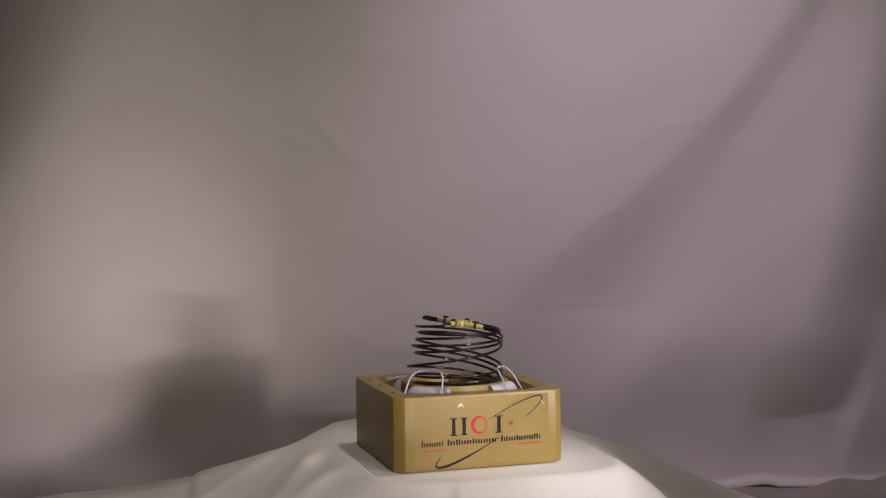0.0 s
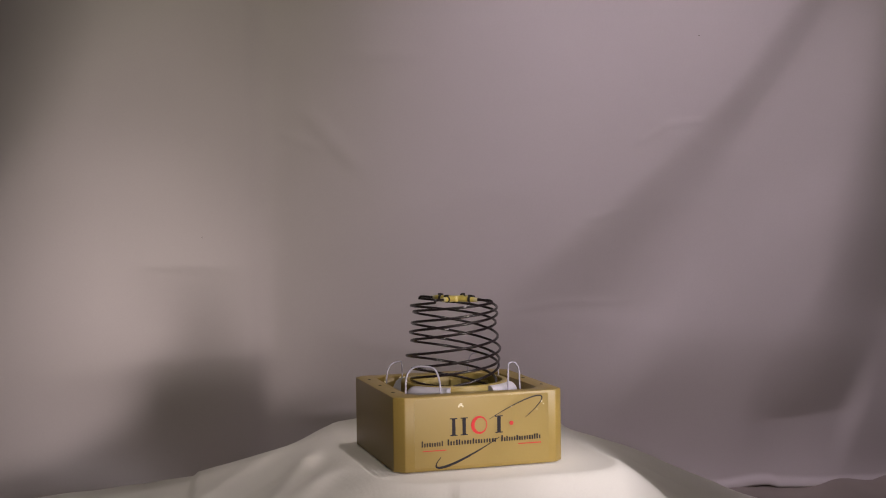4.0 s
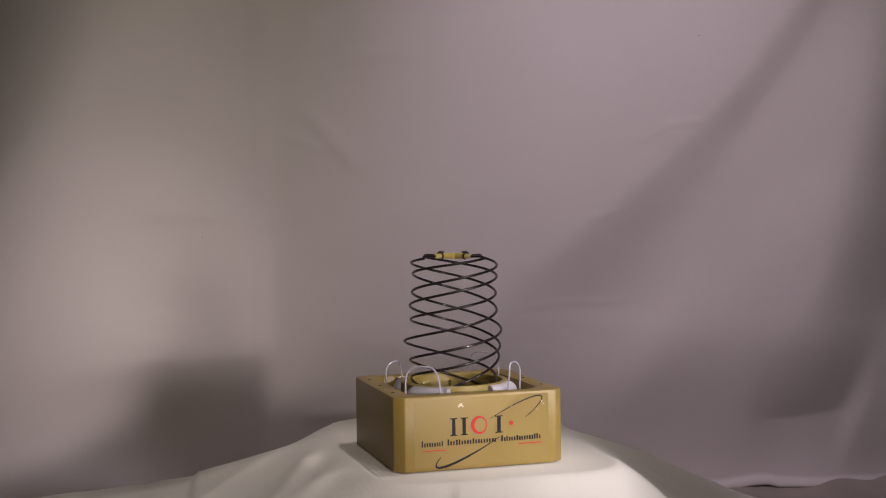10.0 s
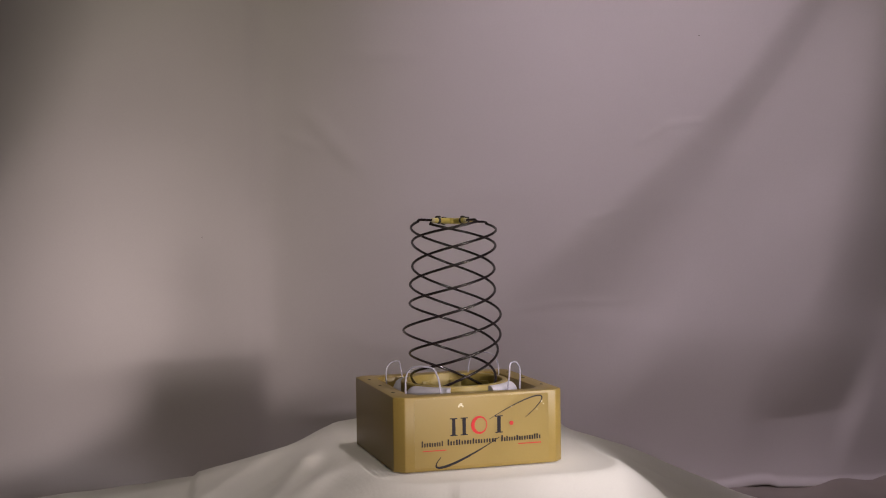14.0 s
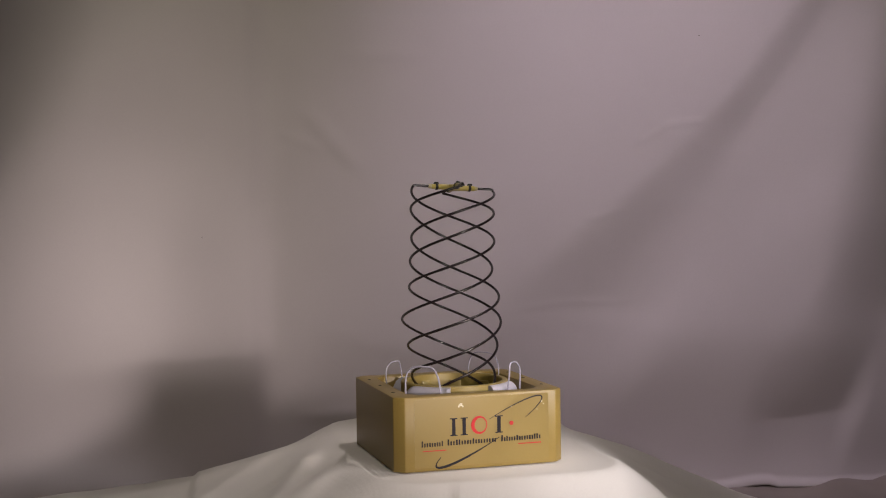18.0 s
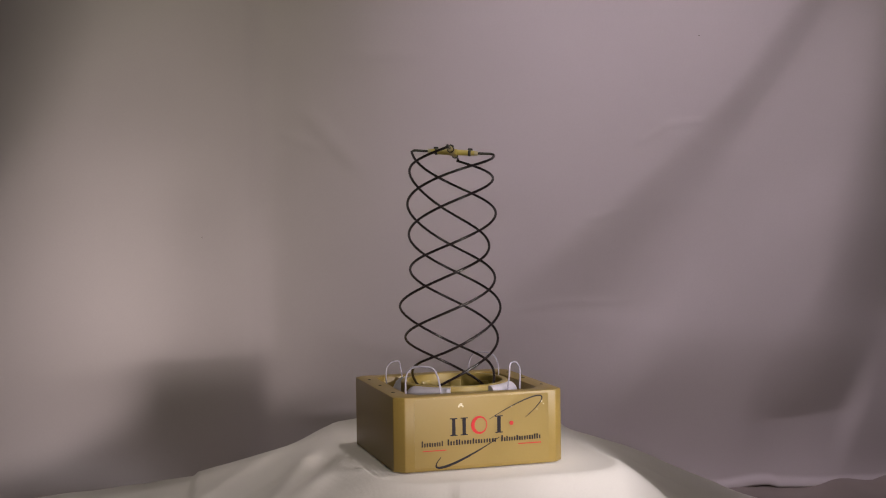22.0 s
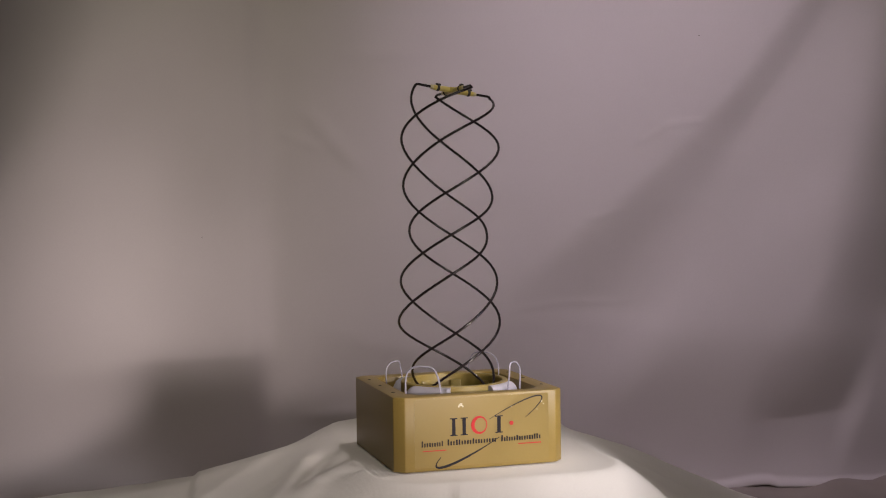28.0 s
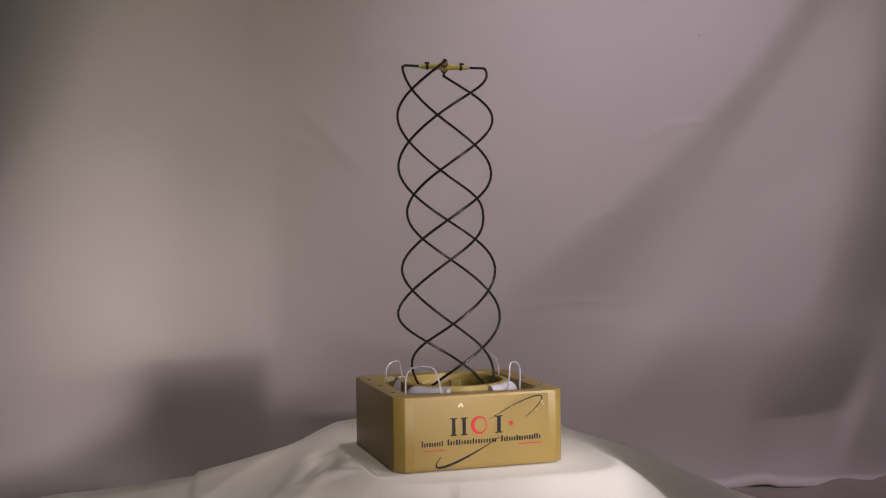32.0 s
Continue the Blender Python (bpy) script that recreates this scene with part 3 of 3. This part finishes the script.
def clock(t):
    """The coil waits, then springs upright at once."""
    return np.interp(t, (0.0, 0.38, 0.50, 0.80, 1.0, 1.6, 3.5), (0.0, 0.06, 0.62, 0.92, 1.0, 1.05, 3.5)) if t < 3.5 else t


def cross_pose(t):
    x, z, turn, lean, lift = at_time(CROSS, clock(t))
    return pose(x * MM, 0, z * MM, -lift, lean, 0) @ Matrix.Rotation(radians(turn), 4, "Z")


def hermite(xs, ys, x):
    """A smooth line through points, without overshoot."""
    xs, ys = np.asarray(xs, float), np.asarray(ys, float)
    h, d = np.diff(xs), np.diff(ys) / np.diff(xs)
    m = np.concatenate(([d[0]], (d[1:] * h[:-1] + d[:-1] * h[1:]) / (h[:-1] + h[1:]), [d[-1]]))
    i = np.clip(np.searchsorted(xs, x) - 1, 0, len(h) - 1)
    s = (x - xs[i]) / h[i]
    return ((1 + 2 * s) * (1 - s) ** 2 * ys[i] + s * (1 - s) ** 2 * h[i] * m[i]
            + s * s * (3 - 2 * s) * ys[i + 1] + s * s * (s - 1) * h[i] * m[i + 1])


def strand_line(key, t):
    """Points along one wire at t seconds, in metres."""
    c = clock(t)
    z = {"L": at_time(LEFT_Z, c), "R": at_time(RIGHT_Z, c)}
    r = {"L": at_time(LEFT_R, c), "R": at_time(RIGHT_R, c)}
    root, bulges, end = STRANDS[key]
    turn = at_time(CROSS, c)[2]
    tip = cross_pose(t) @ Matrix.Rotation(radians(end), 4, "Z") @ Vector((REACH * MM, 0, -1.2 * MM))
    tip_angle = end + turn
    near = math.degrees(math.atan2(tip.y, tip.x))
    tip_angle += (near - tip_angle + 180) % 360 - 180
    spare = at_time(SPARE, c)[0]
    knots = [(root - 25 - spare, 33.2, 24.6), (root - 12, 33.6 + 0.036 * spare, 25.0)] if spare > 1 else [(root, 34.0, 25.0)]
    for a, s, i in bulges:
        if a < tip_angle - 18:
            knots.append((a, z[s][i], r[s][i]))
    knots.append((tip_angle, tip.z / MM, math.hypot(tip.x, tip.y) / MM))
    ks = np.array(knots)
    lift = {"L": at_time(MID_FRONT, c), "R": at_time(MID_BACK, c)}
    for a, s, i in bulges:
        if i < 6 and a + 90 < tip_angle - 25:
            knots.append((a + 90, hermite(ks[:, 0], ks[:, 1], a + 90) + lift[s][i], hermite(ks[:, 0], ks[:, 2], a + 90)))
    ks = np.array(sorted(knots))
    a = np.linspace(ks[0, 0], ks[-1, 0], 400)
    zz, rr = hermite(ks[:, 0], ks[:, 1], a), hermite(ks[:, 0], ks[:, 2], a)
    ar = np.radians(a)
    return np.stack([rr * np.cos(ar), rr * np.sin(ar), zz], 1) * MM


def strand_steps(key, t):
    """The ends of the wire's pieces, evenly spaced along it."""
    p = strand_line(key, t)
    s = np.concatenate(([0], np.cumsum(np.linalg.norm(np.diff(p, axis=0), axis=1))))
    to = np.linspace(0, s[-1], PIECES + 1)
    return np.stack([np.interp(to, s, p[:, k]) for k in range(3)], 1), s[-1]


PIECE_LENGTH = max(strand_steps(k, t)[1] for k in STRANDS for t in (0, 1, 6, 13, 21, 28, 32)) / PIECES


def piece_mesh():
    l = PIECE_LENGTH * 1.03
    sag = l * l / 8 / 0.029
    pts = []
    for i in range(7):
        s = -1 + 2 * i / 6
        pts.append((sag * (1 - s * s) - sag * 0.06, 0, s * l / 2))
    return tube_along(pts, WIRE_R, 10)


def piece_pose(a, b):
    mid, way = (a + b) / 2, (b - a).normalized()
    out = Vector((mid.x, mid.y, 0))
    out = (out - way * out.dot(way)).normalized()
    m = Matrix((out, way.cross(out), way)).transposed().to_4x4()
    return Matrix.Translation(mid) @ m


piece_data = mesh_of("wire_piece", piece_mesh(), WIRE)
coil = {}
for key, (root, _, _) in STRANDS.items():
    a = radians(root)
    foot = Vector((25 * MM * math.cos(a), 25 * MM * math.sin(a), 0))
    base = part("helix_wire", tube_along([foot + Vector((0, 0, z * MM)) for z in (8, 9, 30, 34.3)], [0.0022, 0.0012, 0.0012, WIRE_R], 10), WIRE, antenna,
                "black wire strand of the coil")
    coil[key] = []
    for i in range(PIECES):
        ob = new("wire_piece", piece_data)
        ob.parent = base
        coil[key].append(ob)

hub = part("cross", lathe([(0.0004, -0.0016), (0.0030, -0.0016), (0.0034, 0.0), (0.0030, 0.0016), (0.0004, 0.0016)], steps=20), TUBE, antenna,
           "yellow tube cross that holds the four wire ends")
for a in (0, 90):
    m = Matrix.Rotation(radians(a), 4, "Z")
    bm = tube_along([(x * MM, 0, 0) for x in (-13.4, -12.8, -5, 0, 5, 12.8, 13.4)], [0.0012, 0.0015, 0.0017, 0.0018, 0.0017, 0.0015, 0.0012], 14)
    bm.transform(m)
    part("tube", bm, TUBE, hub)
for a in (0, 90, 180, 270):
    m = Matrix.Rotation(radians(a), 4, "Z")
    bm = lathe([(0.0010, -0.0008), (0.0018, -0.0008), (0.0021, 0.0), (0.0018, 0.0008), (0.0010, 0.0008)], steps=20,
               m=m @ Matrix.Translation((0.0100, 0, 0)) @ Matrix.Rotation(radians(90), 4, "Y"))
    part("o_ring", bm, RUBBER, hub, "black rubber ring")
    bm = box(0.0088, 0.0117, -0.0012, 0.0012, 0.0015, 0.0027, 0.0004)
    bm.transform(m @ Matrix.Rotation(radians(12 if a < 180 else -15), 4, "X"))
    part("tie_head", bm, RUBBER, hub, "black tie head")
    bm = tube_along([(x * MM, 0, 0) for x in (12.6, 13.2, 14.6, 15.0)], [0.0012, 0.0014, 0.0013, 0.0010], 12)
    bm.transform(m)
    part("tube_end", bm, TIP, hub, "pale tube end")
    bm = tube_along([(15 * MM, 0, 0), (REACH * MM - 0.0020, 0, 0.0001), (REACH * MM - 0.0008, 0, -0.0001), (REACH * MM - 0.0002, 0.0001, -0.0006), (REACH * MM, 0.0002, -0.0014)],
                    WIRE_R, 10)
    bm.transform(m)
    part("arm", bm, WIRE, hub)


# ---------------------------------------------------------------- what moves
def motions():
    times = [0.0, 0.2, 0.4, 0.5, 0.6, 0.8, 1.0, 1.5, 2.0] + [3.0 + i for i in range(30)]
    for key, pieces in coil.items():
        lines = [strand_steps(key, t)[0] for t in times]
        for i, ob in enumerate(pieces):
            walk(ob, [(t, piece_pose(Vector(p[i]), Vector(p[i + 1]))) for t, p in zip(times, lines)])
    walk(hub, [(t, cross_pose(t)) for t in times])
    for a, reach, ob in loops:
        stand_at = pose(reach * math.cos(radians(a)), reach * math.sin(radians(a)), 0.0395, 0, 0, a - 90)
        more = 1.9 if 50 < a < 160 else 1.0
        walk(ob, [(t, stand_at @ Matrix.Rotation(radians(more * at_time(LOOP_LEAN, t)[0]), 4, "X"))
                  for t in (0.0, 0.4, 0.7, 1.0, 1.5, 2.0, 2.5, 3.0, 3.5, 5.5, 8.0, 32.0)])


motions()
